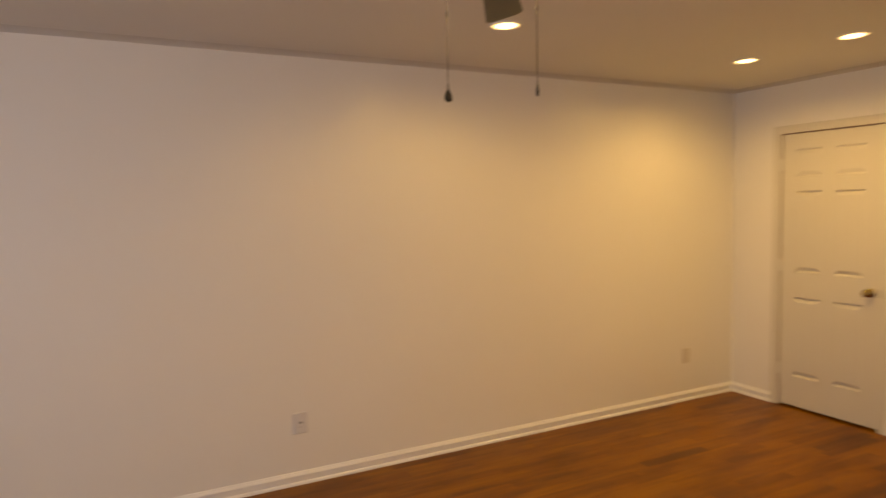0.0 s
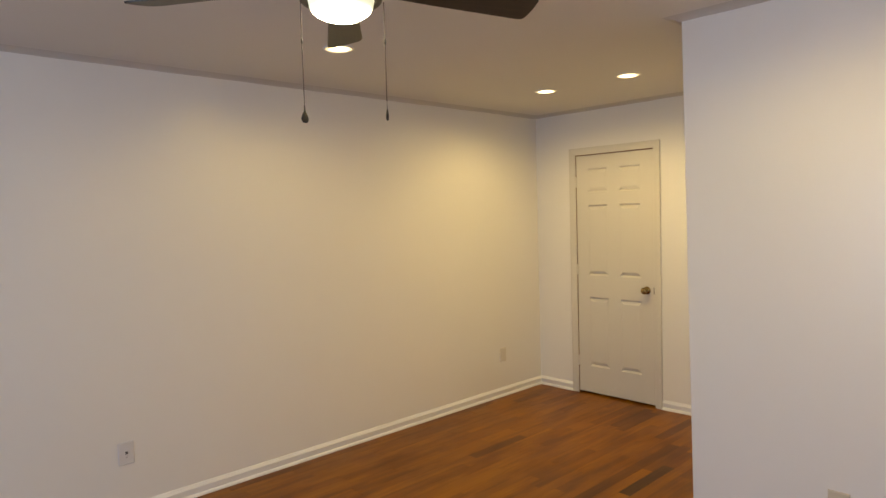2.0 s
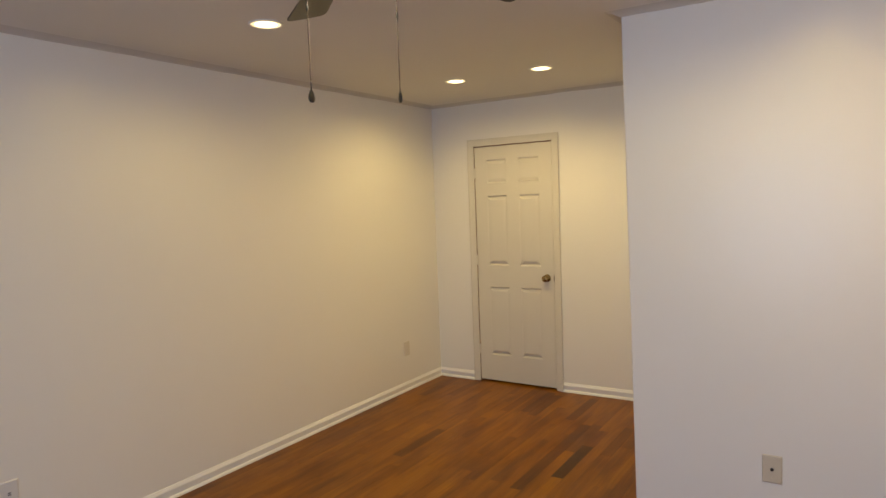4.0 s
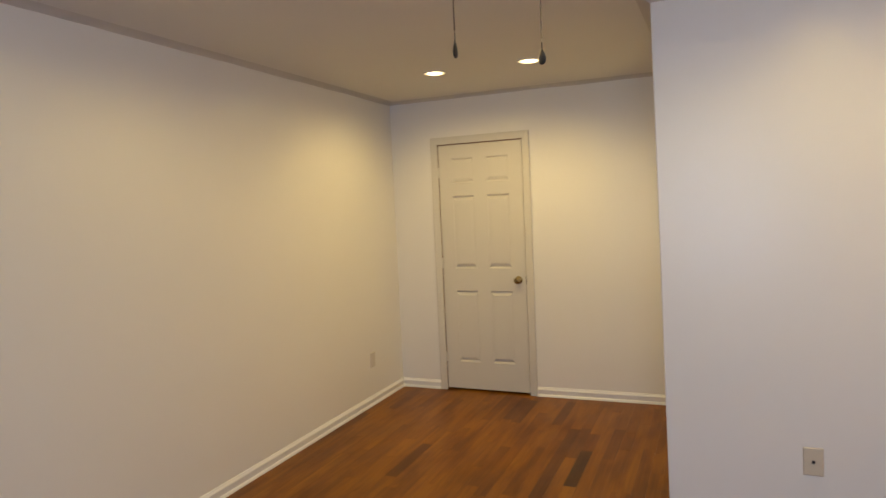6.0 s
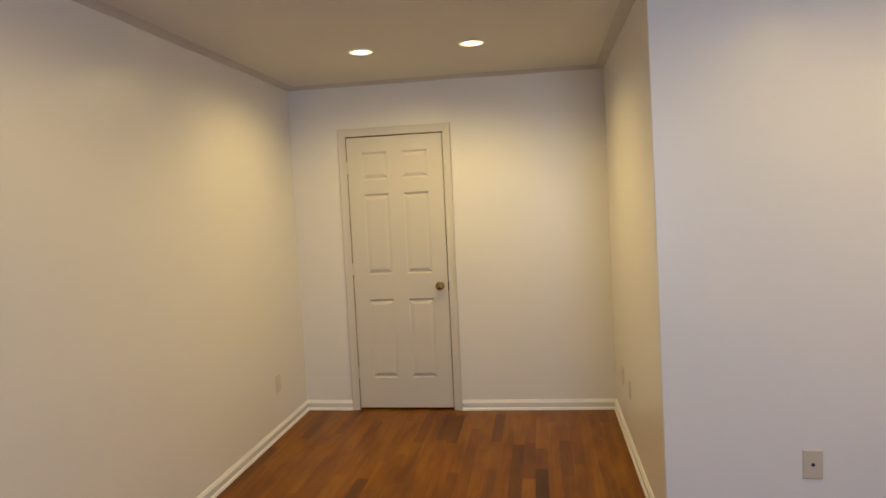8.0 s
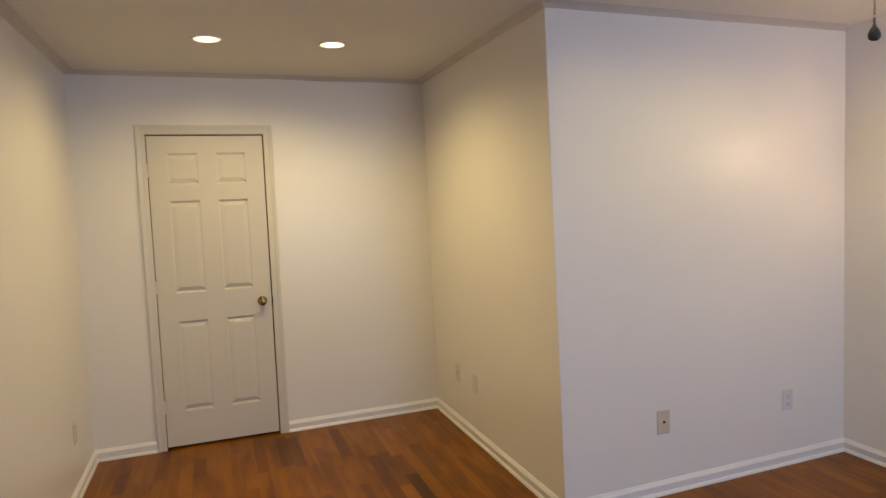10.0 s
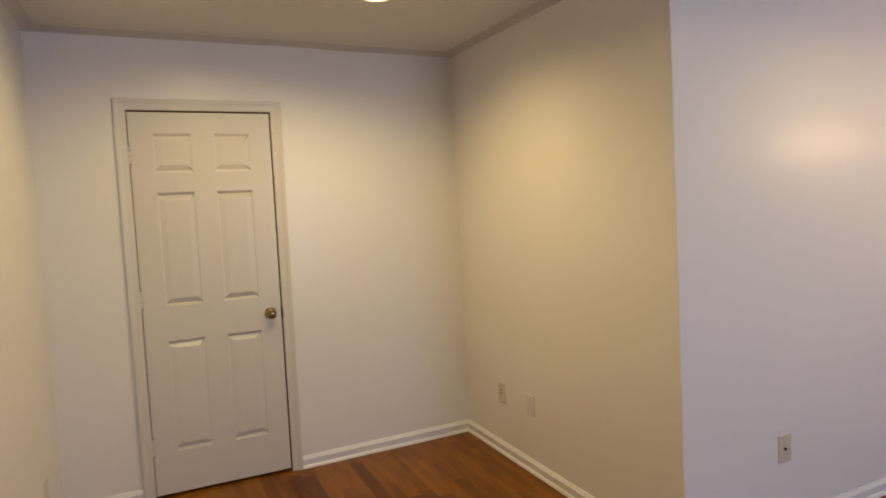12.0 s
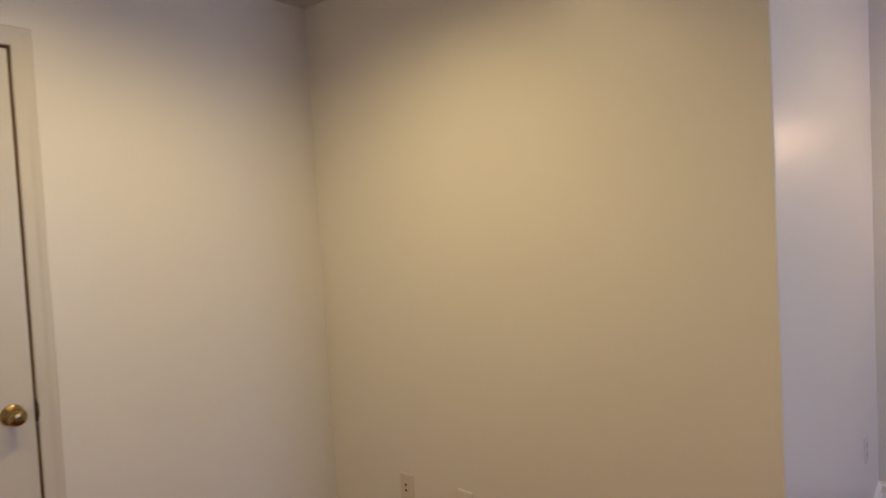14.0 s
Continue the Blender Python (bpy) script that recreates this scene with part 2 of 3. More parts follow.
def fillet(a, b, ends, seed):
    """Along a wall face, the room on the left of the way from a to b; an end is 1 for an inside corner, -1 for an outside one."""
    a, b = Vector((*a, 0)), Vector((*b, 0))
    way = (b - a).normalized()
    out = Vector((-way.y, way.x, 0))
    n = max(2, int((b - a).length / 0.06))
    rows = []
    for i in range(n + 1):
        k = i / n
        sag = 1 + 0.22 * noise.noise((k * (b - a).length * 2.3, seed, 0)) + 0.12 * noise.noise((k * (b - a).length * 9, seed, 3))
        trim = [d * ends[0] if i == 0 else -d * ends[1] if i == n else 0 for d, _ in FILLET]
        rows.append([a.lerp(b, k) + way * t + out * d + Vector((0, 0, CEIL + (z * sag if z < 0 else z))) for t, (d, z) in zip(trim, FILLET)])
    structure(part("ceiling_fillet", sweep(rows), FILLET_PAINT), "uneven plastered joint where ceiling meets wall", "trim")


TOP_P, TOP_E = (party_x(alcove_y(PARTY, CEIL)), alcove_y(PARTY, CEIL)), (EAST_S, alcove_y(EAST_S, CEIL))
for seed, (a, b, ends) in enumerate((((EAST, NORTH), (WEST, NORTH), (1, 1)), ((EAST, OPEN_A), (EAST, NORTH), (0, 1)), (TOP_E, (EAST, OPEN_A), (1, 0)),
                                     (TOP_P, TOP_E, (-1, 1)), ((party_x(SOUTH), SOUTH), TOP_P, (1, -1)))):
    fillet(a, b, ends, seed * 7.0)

window = structure(new("window_1"), "white double window letting in dim daylight", "window")
window.location = (WEST, (WY0 + WY1) / 2, WZ0)
bm = bmesh.new()
hw, hh = (WY1 - WY0) / 2, WZ1 - WZ0
for a in ((-0.1, -hw, 0, -0.03, hw, 0.05), (-0.1, -hw, hh - 0.05, -0.03, hw, hh), (-0.1, -hw, 0.05, -0.03, -hw + 0.05, hh - 0.05),
          (-0.1, hw - 0.05, 0.05, -0.03, hw, hh - 0.05), (-0.1, -0.03, 0.05, -0.03, 0.03, hh - 0.05)):
    box(*a, bm=bm)
part("window_frame", bm, TRIM, window)
for a, b in ((-hw + 0.05, -0.03), (0.03, hw - 0.05)):
    pane = part("pane", box(-0.07, a, 0.05, -0.064, b, hh - 0.05), GLASS, window)
    pane.visible_shadow = False


# ---- doors ----
def leaf_mesh(w, h, thick):
    """A moulded six-panel leaf; front at x = 0 facing -x, hinge side at +y; base at z = 0."""
    ys = [-w / 2, -w / 2 + 0.113, -w / 2 + 0.301, w / 2 - 0.300, w / 2 - 0.112, w / 2]
    zs = [0, 0.226, 0.826, 1.010, 1.611, 1.714, 1.918, h]
    bm = bmesh.new()
    rings = ((0.0090, 0.0120, 0.0165), (0.0110, 0.0135, 0.0170), (0.0380, 0.0385, 0.0012), (0.0400, 0.0405, 0.0005))
    run_out, shallow = 0.012, 0.12      # the moulding is pressed deep at the panel ends and shallow along the stiles

    def ring(y0, z0, y1, z1, side, end, depth):
        a, b, c, d = y0 + side, y1 - side, z0 + end, z1 - end
        low, high = z0 + end + run_out, z1 - end - run_out
        return [bm.verts.new((x, y, z)) for x, y, z in ((depth, a, c), (depth, b, c), (depth * shallow, b, low), (depth * shallow, b, high),
                                                       (depth, b, d), (depth, a, d), (depth * shallow, a, high), (depth * shallow, a, low))]

    for j in range(len(ys) - 1):
        for k in range(len(zs) - 1):
            y0, z0, y1, z1 = ys[j], zs[k], ys[j + 1], zs[k + 1]
            o = [bm.verts.new((0, y, z)) for y, z in ((y0, z0), (y1, z0), (y1, z1), (y0, z1))]
            if j in (1, 3) and k in (1, 3, 5):
                press = 0.55 if k == 5 else 1.0      # the small top panels are pressed less deep
                loops = [ring(y0, z0, y1, z1, side, end, depth * press) for side, end, depth in rings]
                f = loops[0]
                for face in ((o[0], o[1], f[1], f[0]), (o[1], f[2], f[1]), (o[1], o[2], f[3], f[2]), (o[2], f[4], f[3]),
                             (o[2], o[3], f[5], f[4]), (o[3], f[6], f[5]), (o[3], o[0], f[7], f[6]), (o[0], f[0], f[7])):
                    bm.faces.new(face)
                for a, b in zip(loops, loops[1:]):
                    for i in range(8):
                        bm.faces.new((a[i], a[(i + 1) % 8], b[(i + 1) % 8], b[i]))
                bm.faces.new(loops[-1])
            else:
                bm.faces.new(o)
    bmesh.ops.remove_doubles(bm, verts=bm.verts, dist=1e-5)
    edge = [e for e in bm.edges if e.is_boundary]
    made = bmesh.ops.extrude_edge_only(bm, edges=edge)["geom"]
    back = [v for v in made if isinstance(v, bmesh.types.BMVert)]
    for v in back:
        v.co.x = thick
    bmesh.ops.contextual_create(bm, geom=[e for e in bm.edges if e.is_boundary])
    return bm


CASING = [(0, 0), (0, 0.0085), (0.003, 0.0105), (0.030, 0.0125), (0.042, 0.0155), (0.054, 0.0165), (0.058, 0.0145), (0.058, 0)]


def make_door(name, label, w, at, turn, knob_z=0.933):
    """A hung door: its leaf, jamb, stops, mitred casing, hinges and knob. Local -x faces the room; the leaf is nearly flush with the wall face x = 0."""
    door = structure(new(name), label, "door")
    h, gap, set_back = DOOR_Z - 0.017, 0.0045, 0.004
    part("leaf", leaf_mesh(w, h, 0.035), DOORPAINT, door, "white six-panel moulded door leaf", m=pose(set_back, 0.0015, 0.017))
    inner, top = w / 2 + gap, DOOR_Z + gap
    outer = inner + 0.018
    # jambs and stops get the dark of the narrow gap as their colour
    for s in (-1, 1):
        part("jamb", box(0.001, min(s * inner, s * outer), 0, T - 0.001, max(s * inner, s * outer), top + 0.0175), GAP_SHADE, door, "jamb coloured brown for the shade in the gap")
        part("door_stop", box(set_back + 0.038, min(s * inner, s * (inner - 0.012)), 0, set_back + 0.07, max(s * inner, s * (inner - 0.012)), top), GAP_SHADE, door, "door stop coloured brown for the shade in the gap")
    part("head_jamb", box(0.001, -inner, top, T - 0.001, inner, top + 0.0175), GAP_SHADE, door, "jamb coloured brown for the shade in the gap")
    part("door_stop", box(set_back + 0.038, -inner + 0.0125, top - 0.012, set_back + 0.07, inner - 0.0125, top), GAP_SHADE, door, "door stop coloured brown for the shade in the gap")
    reveal = inner + 0.0012
    for s in (-1, 1):
        low = [(-d, s * (reveal + u), 0) for u, d in CASING]
        high = [(-d, s * (reveal + u), top + 0.004 + u) for u, d in CASING]
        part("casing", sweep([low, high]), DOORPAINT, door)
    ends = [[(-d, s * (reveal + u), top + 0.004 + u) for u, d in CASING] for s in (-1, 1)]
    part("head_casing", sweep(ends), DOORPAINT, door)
    for z in (1.825, 1.075, 0.285):
        bm = lathe([(0, -0.046), (0.004, -0.046), (0.0062, -0.044), (0.0062, -0.0155), (0.0055, -0.015), (0.0062, -0.0145), (0.0062, 0.0145), (0.0055, 0.015), (0.0062, 0.0155),
                    (0.0062, 0.044), (0.004, 0.0465), (0, 0.047)], 14)
        hinge = part("hinge", bm, DOORPAINT, door, "paint-covered butt hinge knuckle", True, pose(-0.001, w / 2 + 0.002, z))
        part("hinge_plate", box(0.003, -0.001, -0.044, 0.02, 0.0012, 0.044), GAP_SHADE, hinge, "dark brown hinge leaf")
        # added dark strip in place of the shade between knuckle and casing
        part("edge_shade_strip", box(-0.005, 0.0062, -0.046, 0.004, 0.0084, 0.044), GAP_SHADE, hinge, "dark strip for the shade beside the hinge")
        for e in (-1, 1):
            part("pin_tip", lathe([(0, e * 0.046), (0.0072, e * 0.0462), (0.006, e * 0.0505), (0, e * 0.051)], 10), GAP_SHADE, hinge, "dark brown pin tip", True)
    side = pose(set_back, -w / 2 + 0.062, knob_z, 0, -90, 0)
    knob = part("door_knob", lathe([(0.011, 0.012), (0.011, 0.026), (0.017, 0.031), (0.0245, 0.038), (0.0272, 0.047), (0.0262, 0.055), (0.021, 0.0615), (0.011, 0.0645), (0.0, 0.065)], 32),
                BRASS, door, "round polished brass door knob", True, side)
    part("rosette", lathe([(0, 0), (0.031, 0), (0.032, 0.003), (0.029, 0.007), (0.02, 0.010), (0.0115, 0.012), (0.011, 0.014)], 32), BRASS, knob, smooth=True)
    part("keyway", lathe([(0.0035, 0.0645), (0.0035, 0.066), (0, 0.0662)], 12), DARK_SLOT, knob)
    lip = [(z, 0.0105 * math.sqrt(max(0.0, 1 - (z / 0.036) ** 2))) for z in [0.036 * (k / 8 - 1) for k in range(17)]]
    bm = sweep([[(0.012, -inner - 0.003, knob_z + z), (-0.001 - d, -inner - 0.003, knob_z + z), (-0.001 - d, -inner + 0.0025, knob_z + z), (0.012, -inner + 0.0025, knob_z + z)] for z, d in lip])
    part("strike_plate", bm, STRIKE, door, "dark curved latch strike lip")
    door.matrix_basis = pose(*at) @ pose(0, 0, 0, 0, 0, turn)
    return door


make_door("door_1", "closed white six-panel interior door with brass knob", 0.7115, (EAST, 2.8935, 0), 0)

# ---- baseboards with shoe moulding ----
BASE = [(0, 0), (0.0085, 0), (0.009, 0.018), (0.0130, 0.046), (0.0145, 0.052), (0.0130, 0.058), (0.0075, 0.066), (0.0045, 0.073), (0, 0.075)]
SHOE = [(0.0085, 0)] + [(0.0085 + 0.011 * math.cos(a), 0.018 * math.sin(a)) for a in (0, 0.4, 0.8, 1.2, math.pi / 2)]


def baseboard(x0, y0, x1, y1, ends=(1, 1)):
    """Along a wall face, the room on the left of the way from first to last; an end is 1 for an inside corner, -1 for an outside one, 0 square."""
    way = Vector((x1 - x0, y1 - y0, 0)).normalized()
    out = Vector((-way.y, way.x, 0))
    a, b = Vector((x0, y0, 0)), Vector((x1, y1, 0))

    def run(profile):
        return sweep([[a + out * d + way * d * ends[0] + Vector((0, 0, z)) for d, z in profile],
                      [b + out * d - way * d * ends[1] + Vector((0, 0, z)) for d, z in profile]])

    board = structure(part("baseboard", run(BASE), TRIM), "white painted baseboard with moulded top", "baseboard")
    part("shoe_moulding", run(SHOE), TRIM, board, "white quarter-round shoe moulding")
    return board


leftc, rightc = 2.8935 + 0.7115 / 2 + 0.0035 + 0.062, 2.8935 - 0.7115 / 2 - 0.0035 - 0.062
baseboard(EAST, NORTH, WEST, NORTH)
baseboard(EAST, leftc, EAST, NORTH, (0, 1))
FOOT_P = (party_x(alcove_y(PARTY, 0.04)), alcove_y(PARTY, 0.04))
FOOT_E = (EAST_S, alcove_y(EAST_S, 0.04))
baseboard(*FOOT_E, EAST + 0.032 * (OPEN_A - rightc) / (OPEN_A - FOOT_E[1]), rightc, (1, 0))
baseboard(*FOOT_P, *FOOT_E, (-1, 1))
baseboard(party_x(SOUTH), SOUTH, *FOOT_P, (1, -1))
baseboard(WEST, NORTH, WEST, SOUTH)
baseboard(WEST, SOUTH, party_x(SOUTH), SOUTH)


# ---- wall plates: local -y faces the room ----
def plate(name, label, category, mat, m, kind, w=0.074, h=0.118, group=""):
    thing = tagged(new(name), label, category, group)
    bm = sweep([[(x * k, y, z * l) for x, z in ((-w / 2, -h / 2), (w / 2, -h / 2), (w / 2, h / 2), (-w / 2, h / 2))]
                for y, k, l in ((0.0, 1, 1), (-0.003, 1, 1), (-0.0058, 0.93, 0.955), (-0.0065, 0.86, 0.91))])
    part("cover_plate", bm, mat, thing)
    screws = ()
    if kind == "duplex":
        screws = (0,)
        for z in (-0.0195, 0.0195):
            face = part("receptacle", prism([(0.0165 * math.copysign(abs(math.cos(a)) ** 0.6, math.cos(a)), 0.0138 * math.copysign(abs(math.sin(a)) ** 0.75, math.sin(a)))
                                            for a in [i * math.pi / 10 for i in range(20)]], 0, 0.009), mat, thing, m=pose(0, 0, z, 90))
            for x, s in ((-0.0063, 0.0042), (0.0063, 0.0034)):
                part("slot", box(x - 0.001, -s + 0.003, 0.0088, x + 0.001, s + 0.003, 0.0094), DARK_SLOT, face)
            part("slot", lathe([(0, 0.0088), (0.0024, 0.0088), (0.0024, 0.0094), (0, 0.0094)], 10), DARK_SLOT, face, m=pose(0, -0.0075, 0))
    elif kind == "decora":
        screws = (-0.0485, 0.0485)
        part("insert", box(-0.0165, -0.0085, -0.033, 0.0165, -0.002, 0.033, 0.0008), mat, thing)
    elif kind == "single":
        jack = part("jack", box(-0.010, -0.0085, -0.008, 0.010, -0.004, 0.014, 0.0006), mat, thing)
        for z in (-0.001, 0.007):
            part("socket", box(-0.0065, -0.0092, z - 0.0028, 0.0065, -0.0084, z + 0.0028), DARK_SLOT, jack)
        part("screw", lathe([(0, 0.006), (0.003, 0.006), (0.0025, 0.0076), (0, 0.0079)], 10), STEEL, thing, m=pose(0, 0, -0.022, 90))
    elif kind == "coax":
        screws = (-0.0415, 0.0415)
        jack = part("coax_jack", lathe([(0.0075, 0.005), (0.0075, 0.008), (0.0048, 0.0082), (0.0048, 0.0135), (0.0032, 0.0135), (0.0032, 0.009), (0, 0.009)], 14), STEEL, thing, m=pose(0, 0, 0, 90))
        part("socket", lathe([(0, 0.0092), (0.003, 0.0092), (0.003, 0.0098), (0, 0.0098)], 10), DARK_SLOT, jack)
    else:
        screws = (-0.0485, 0.0485)
        for z in (-0.008, 0.014):
            jack = part("jack", box(-0.007, -0.0085, z - 0.0065, 0.007, -0.004, z + 0.0065, 0.0006), mat, thing)
            part("socket", box(-0.0048, -0.0092, z - 0.0046, 0.0048, -0.0084, z + 0.0046), DARK_SLOT, jack)
    for z in screws:
        part("screw", lathe([(0, 0.006), (0.0033, 0.006), (0.0028, 0.0076), (0, 0.0079)], 10), mat if mat is ALMOND else WHITE_PLASTIC, thing, m=pose(0, 0, z, 90))
    thing.matrix_basis = m
    return thing


plate("jack_plate", "white plate with one dark jack on the long wall", "wall plate", WHITE_PLASTIC, pose(0.992, NORTH, 0.356, 0, 0, 0), "single", 0.082, 0.122)
plate("wall_plate", "ivory plate with a rectangular insert near the door", "wall plate", IVORY, pose(4.055, NORTH, 0.358, 0, 0, 0), "decora", group="insert plates")
plate("wall_plate", "cream plate with a rectangular insert beside a phone plate", "wall plate", CREAM, pose(3.842, alcove_y(3.842, 0.38), 0.381, 0, 0, 180), "decora", group="insert plates")
plate("wall_outlet", "white duplex outlet low on the glossy partition", "outlet", WHITE_PLASTIC, pose(party_x(-0.085), -0.085, 0.370, 0, 0, -91.1), "duplex")
plate("phone_plate", "ivory two-jack plate low on the alcove wall", "wall plate", IVORY, pose(4.150, alcove_y(4.15, 0.378), 0.378, 0, 0, 180), "phone")
plate("cable_plate", "almond cable plate with one threaded jack", "wall plate", ALMOND, pose(party_x(0.770), 0.770, 0.382, 0, 0, -91.1), "coax", 0.079, 0.124)


# ---- ceiling lights ----
def downlight(x, y):
    thing = tagged(new("recessed_downlight"), "round white recessed ceiling downlight glowing warm", "ceiling light", "recessed downlights")
    part("trim_ring", lathe([(0.066, 0.0), (0.078, 0.0), (0.078, -0.002), (0.075, -0.0055), (0.069, -0.006), (0.066, -0.004), (0.066, 0.0)], 40), TRIM, thing, smooth=True)
    lens = part("lens", lathe([(0.049, -0.0005), (0.0655, -0.0005), (0.0655, -0.0035), (0.049, -0.0040), (0.049, -0.0005)], 40), LED_EDGE, thing, "amber-tinged outer edge of the lens")
    part("lens_core", lathe([(0, -0.0005), (0.0488, -0.0005), (0.0488, -0.0040), (0, -0.0047)], 40), LED, lens, "bright glowing lens")
    thing.location = (x, y, CEIL)
    return thing


for cx, cy in CANS:
    downlight(cx, cy)


# ---- ceiling fan ----
def blade_mesh():
    """A flat blade along +x from the hub, with clipped outer corners."""
    pts = [(0.16, -0.038), (0.30, -0.049), (0.60, -0.067), (0.628, -0.064), (0.643, -0.050), (0.651, 0.0), (0.654, 0.054), (0.646, 0.066), (0.628, 0.068), (0.30, 0.049), (0.16, 0.038)]
    bm = prism(pts, -0.003, 0.003)
    bmesh.ops.bevel(bm, geom=bm.edges[:], offset=0.0012, segments=1, affect="EDGES")
    return bm


def ceiling_fan(x, y, first):
    fan = tagged(new("ceiling_fan"), "dark bronze five-blade ceiling fan with lit opal bowl", "ceiling fan")
    part("canopy", lathe([(0, 0), (0.085, 0), (0.088, -0.012), (0.08, -0.045), (0.05, -0.062), (0.045, -0.07)], 40), BRONZE, fan, smooth=True)
    motor = part("motor_housing", lathe([(0.045, -0.068), (0.105, -0.072), (0.125, -0.085), (0.130, -0.12), (0.128, -0.150), (0.11, -0.172), (0.085, -0.178), (0, -0.178)], 48), BRONZE, fan, smooth=True)
    part("trim_band", lathe([(0.1305, -0.112), (0.133, -0.116), (0.133, -0.124), (0.1305, -0.128)], 48), BRONZE, motor, smooth=True)
    kit = part("light_kit", lathe([(0.05, -0.176), (0.06, -0.192), (0.105, -0.204), (0.117, -0.212), (0.117, -0.232), (0.112, -0.237), (0.096, -0.237), (0.094, -0.225), (0, -0.22)], 48), BRONZE, fan, smooth=True)
    dome = [(0.0935, -0.234)] + [(0.092 * math.cos(a), -0.242 - 0.049 * math.sin(a)) for a in [i * math.pi / 48 for i in range(24)]] + [(0.0, -0.291)]
    bowl = part("bowl", lathe(dome[:6], 64), OPAL_RIM, fan, "opal glass bowl, dimmer at its rim", True)
    part("lit_ring", lathe(dome[5:8], 64), OPAL_MID, bowl, "glowing opal glass", True)
    part("lit_dome", lathe(dome[7:], 64), OPAL, bowl, "brightly glowing opal glass", True)
    blade = blade_mesh()
    me = bpy.data.meshes.new("blade")
    blade.to_mesh(me)
    blade.free()
    me.materials.append(BLADE)
    iron_bm = box(0.10, -0.016, -0.005, 0.24, 0.016, -0.001, 0.0015)
    for k in (-0.028, 0.028):
        box(0.19, k - 0.014, -0.005, 0.26, k + 0.014, -0.001, 0.0015, bm=iron_bm)
    iron_me = bpy.data.meshes.new("blade_iron")
    iron_bm.to_mesh(iron_me)
    iron_bm.free()
    iron_me.materials.append(BRONZE)
    for i in range(5):
        m = pose(0, 0, -0.184, 0, 0, first + 72 * i) @ pose(0, 0, 0, -12)
        b = new("blade", me)
        b["label"] = "espresso-brown wooden fan blade"
        b.parent, b.matrix_basis = fan, m
        iron = new("blade_iron", iron_me)
        iron.parent = b
        iron.matrix_basis = pose(0, 0, 0.009)
    for px, py, face, low in PULLS:
        ox, oy = px - x, py - y
        top, low = -0.238, low - CEIL
        bm = bmesh.new()
        n = int((top - low - 0.048) / 0.0060)
        for j in range(n):
            z = top - j * 0.0060
            bmesh.ops.create_icosphere(bm, subdivisions=1, radius=0.0024, matrix=Matrix.Translation((0, 0, z)))
        lathe([(0, low + 0.046), (0.0004, low + 0.046), (0.0004, top), (0, top)], 6, bm)
        chain = part("pull_chain", bm, STEEL, fan, "thin beaded metal pull chain", True, pose(ox, oy, 0))
        part("connector", lathe([(0, -0.34), (0.0028, -0.342), (0.0032, -0.348), (0.0028, -0.354), (0, -0.356)], 10), FOB, chain, smooth=True)
        drop = lathe([(0, 0.050), (0.0022, 0.0495), (0.0025, 0.036), (0.0042, 0.031), (0.0092, 0.023), (0.0125, 0.013), (0.0115, 0.005), (0.006, 0.0), (0, -0.0005)], 16)
        part("pull_fob", drop, FOB, chain, "dark bronze teardrop fob", True, pose(0, 0, low, 0, 0, face) @ Matrix.Diagonal((1.05, 0.36, 1, 1)))
    fan.location = (x, y, CEIL)
    return fan


PULLS = [(0.920, 1.629, 8, 1.860), (1.113, 1.495, 50, 1.865)]
ceiling_fan(*FAN, -18)


# ---- wall light by the corner ----
def wall_light(x, y, z):
    light = tagged(new("wall_sconce"), "two-lamp wall sconce with glowing frosted shades", "wall light")
    part("backplate", box(-0.15, 0, -0.035, 0.15, 0.02, 0.035, 0.006), BRONZE, light)
    for s in (-0.10, 0.10):
        part("arm", box(s - 0.008, 0.018, -0.008, s + 0.008, 0.1, 0.008, 0.003), BRONZE, light)
        shade = part("shade", lathe([(0.022, 0.05), (0.03, 0.045), (0.042, 0.0), (0.052, -0.05), (0.05, -0.052), (0.02, -0.03), (0, -0.028)], 28), SHADE, light, "glowing frosted glass shade", True, pose(s, 0.1, 0))
        part("cap", lathe([(0, 0.062), (0.012, 0.06), (0.024, 0.05), (0.022, 0.045), (0, 0.045)], 20), BRONZE, shade, smooth=True)
    light.location = (x, y, z)
    return light


wall_light(2.08, SOUTH, 1.775)

# ---- oak strip floor ----
floor = structure(part("floor", box(WEST - T, SOUTH - T, -0.1, BACK + T, NORTH + T, -0.019), DARK_SLOT), "amber-varnished oak strip floor", "floor")
ROW = 0.072
rng = random.Random(4)
boards = {}


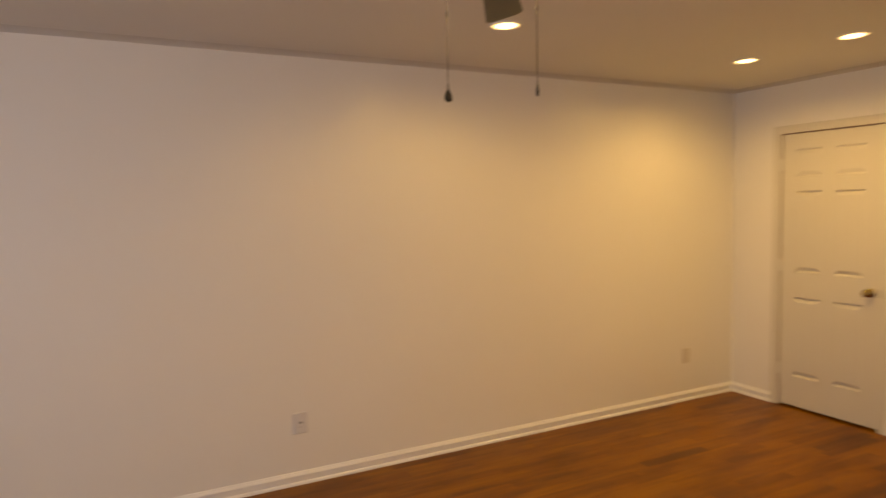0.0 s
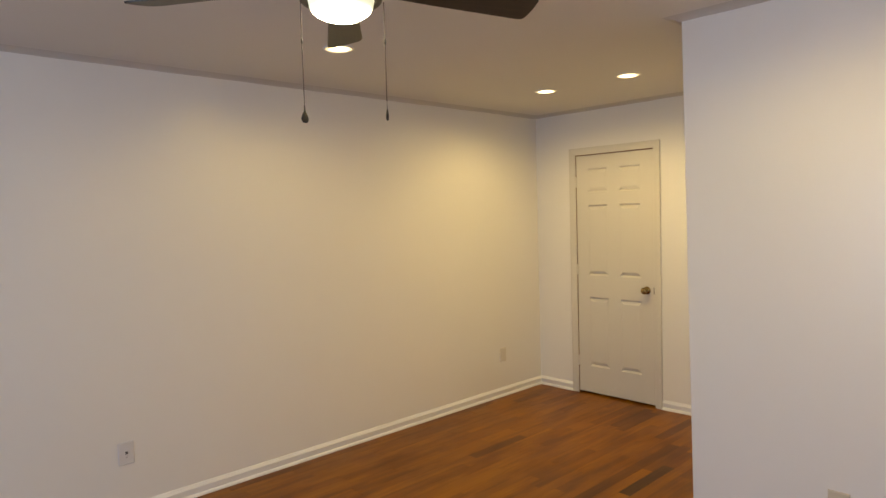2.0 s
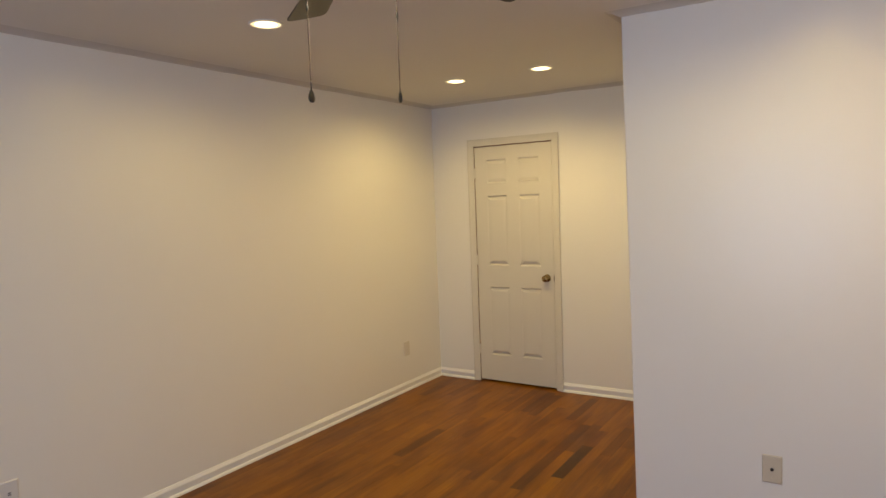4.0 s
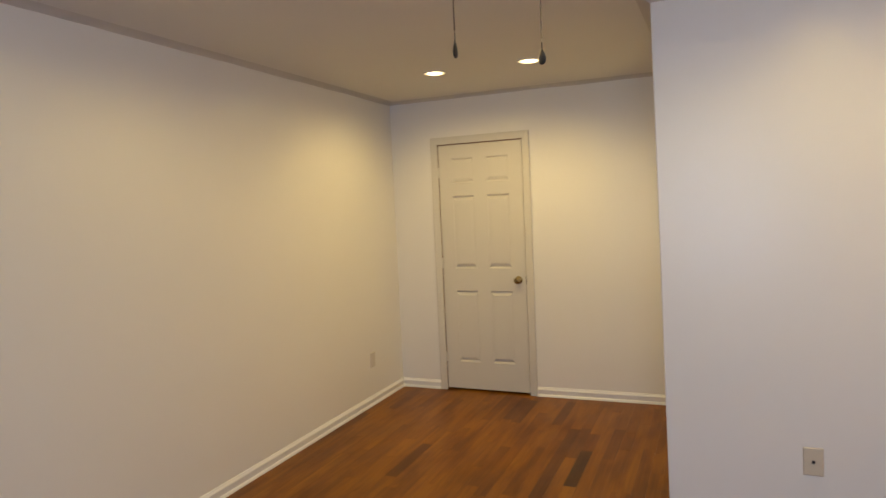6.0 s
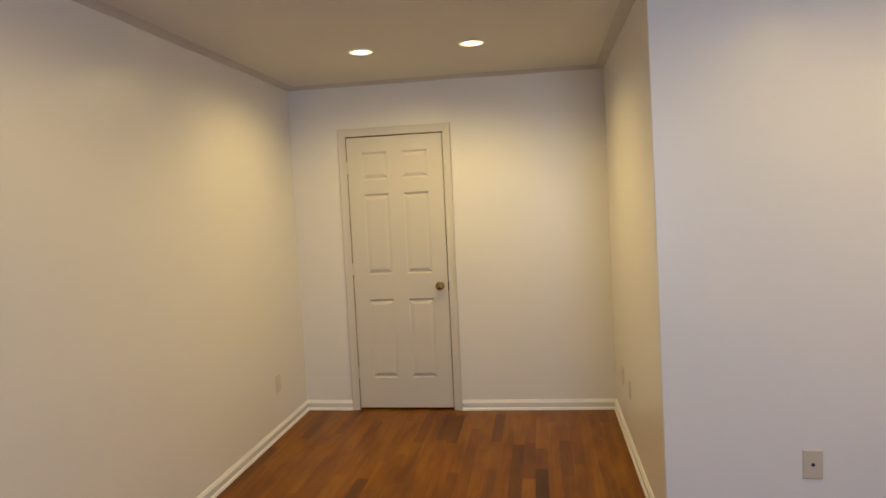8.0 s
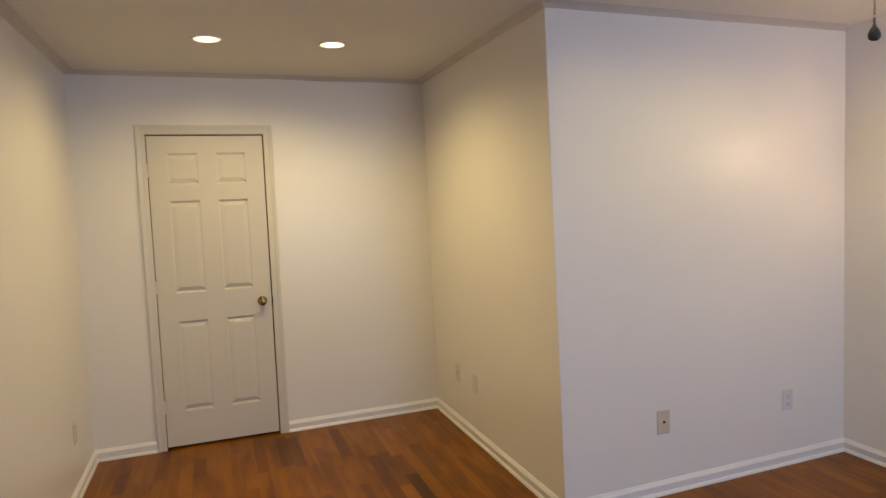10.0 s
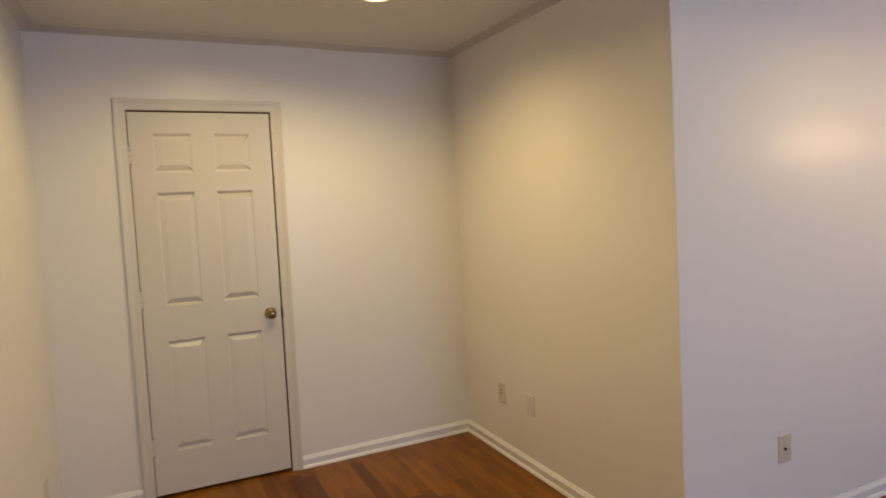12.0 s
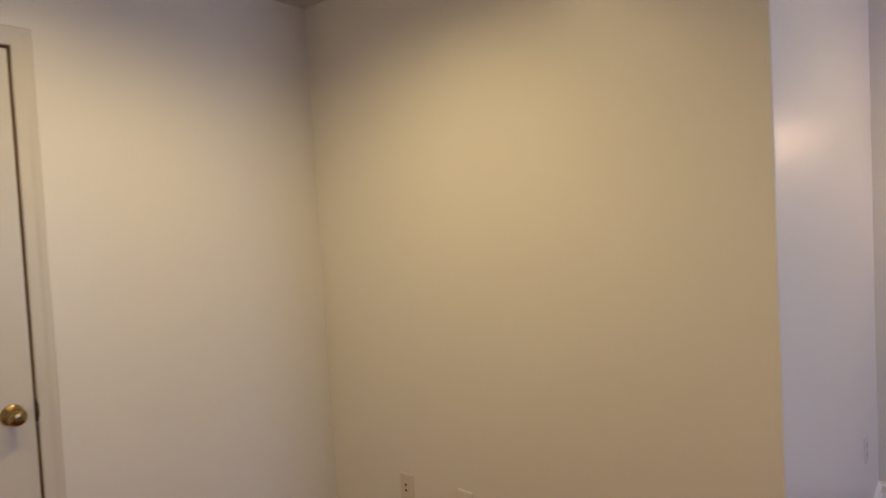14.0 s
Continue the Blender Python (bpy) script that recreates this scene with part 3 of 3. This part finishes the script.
def board_mesh(length, mat):
    key = (round(length, 2), mat.name)
    if key not in boards:
        h, w, c = length / 2 - 0.0001, ROW / 2 - 0.0001, 0.0003
        bm = sweep([[(-h * k, -w * l, z), (h * k, -w * l, z), (h * k, w * l, z), (-h * k, w * l, z)]
                    for k, l, z in ((1, 1, -0.0185), (1, 1, -c), (1 - c / h, 1 - c / w, 0))])
        bmesh.ops.recalc_face_normals(bm, faces=bm.faces)
        me = bpy.data.meshes.new("plank")
        bm.to_mesh(me)
        bm.free()
        me.materials.append(mat)
        boards[key] = me
    return boards[key]


DARK = [(3.29, 1.897, DARK_OAK), (3.05, 2.041, BROWN_OAK), (3.65, 2.041, BROWN_OAK), (3.68, 1.969, BROWN_OAK), (3.72, 1.753, BROWN_OAK),
        (4.22, 2.185, BROWN_OAK), (4.19, 2.473, BROWN_OAK), (4.24, 2.545, BROWN_OAK), (3.12, 2.905, BROWN_OAK)]   # boards that stand out
rest = ([], [])
count = 0
start = 1.861 - ROW * 34
for r in range(70):
    yc = start + (r + 0.5) * ROW
    if not SOUTH - 0.02 < yc < NORTH + 0.03:
        continue
    x = WEST - T
    special = [p for p in DARK if abs(p[1] - yc) < ROW / 2]
    while x < BACK + T - 0.01:
        length = round(rng.choice((0.3, 0.4, 0.5, 0.6, 0.7, 0.8, 0.9, 1.1)), 2)
        length = round(min(length, BACK + T - x), 3) if x > WEST else rng.choice((0.2, 0.35, 0.5, 0.65, 0.8))
        mat = OAK
        for sx, _, tone in special:
            if x < sx - 0.26 < x + length + 0.2:
                length = round(max(0.1, sx - 0.26 - x), 2)
            if abs(x - (sx - 0.26)) < 0.02:
                length, mat = 0.52, tone
        xc = x + length / 2
        near = 1.35 < yc and 1.3 < xc < 4.8 or -0.3 < yc <= 1.35 and 1.7 < xc < 2.75
        if near and count < 300 or mat is not OAK:
            b = new("plank", board_mesh(length, mat))
            b.location, b.parent = (xc, yc, 0), floor
            count += 1
        else:
            i = len(rest[0])
            h, w = length / 2 - 0.0001, ROW / 2 - 0.0001
            rest[0].extend([(xc + a * h, yc + c * w, z) for z in (-0.0185, 0) for a, c in ((-1, -1), (1, -1), (1, 1), (-1, 1))])
            rest[1].extend([tuple(i + k for k in f) for f in ((4, 5, 6, 7), (0, 1, 5, 4), (1, 2, 6, 5), (2, 3, 7, 6), (3, 0, 4, 7))])
        x += length
me = bpy.data.meshes.new("planks")
me.from_pydata(rest[0], [], rest[1])
me.materials.append(OAK)
others = new("planks", me)
others.parent = floor
others["kind"] = "stuff"
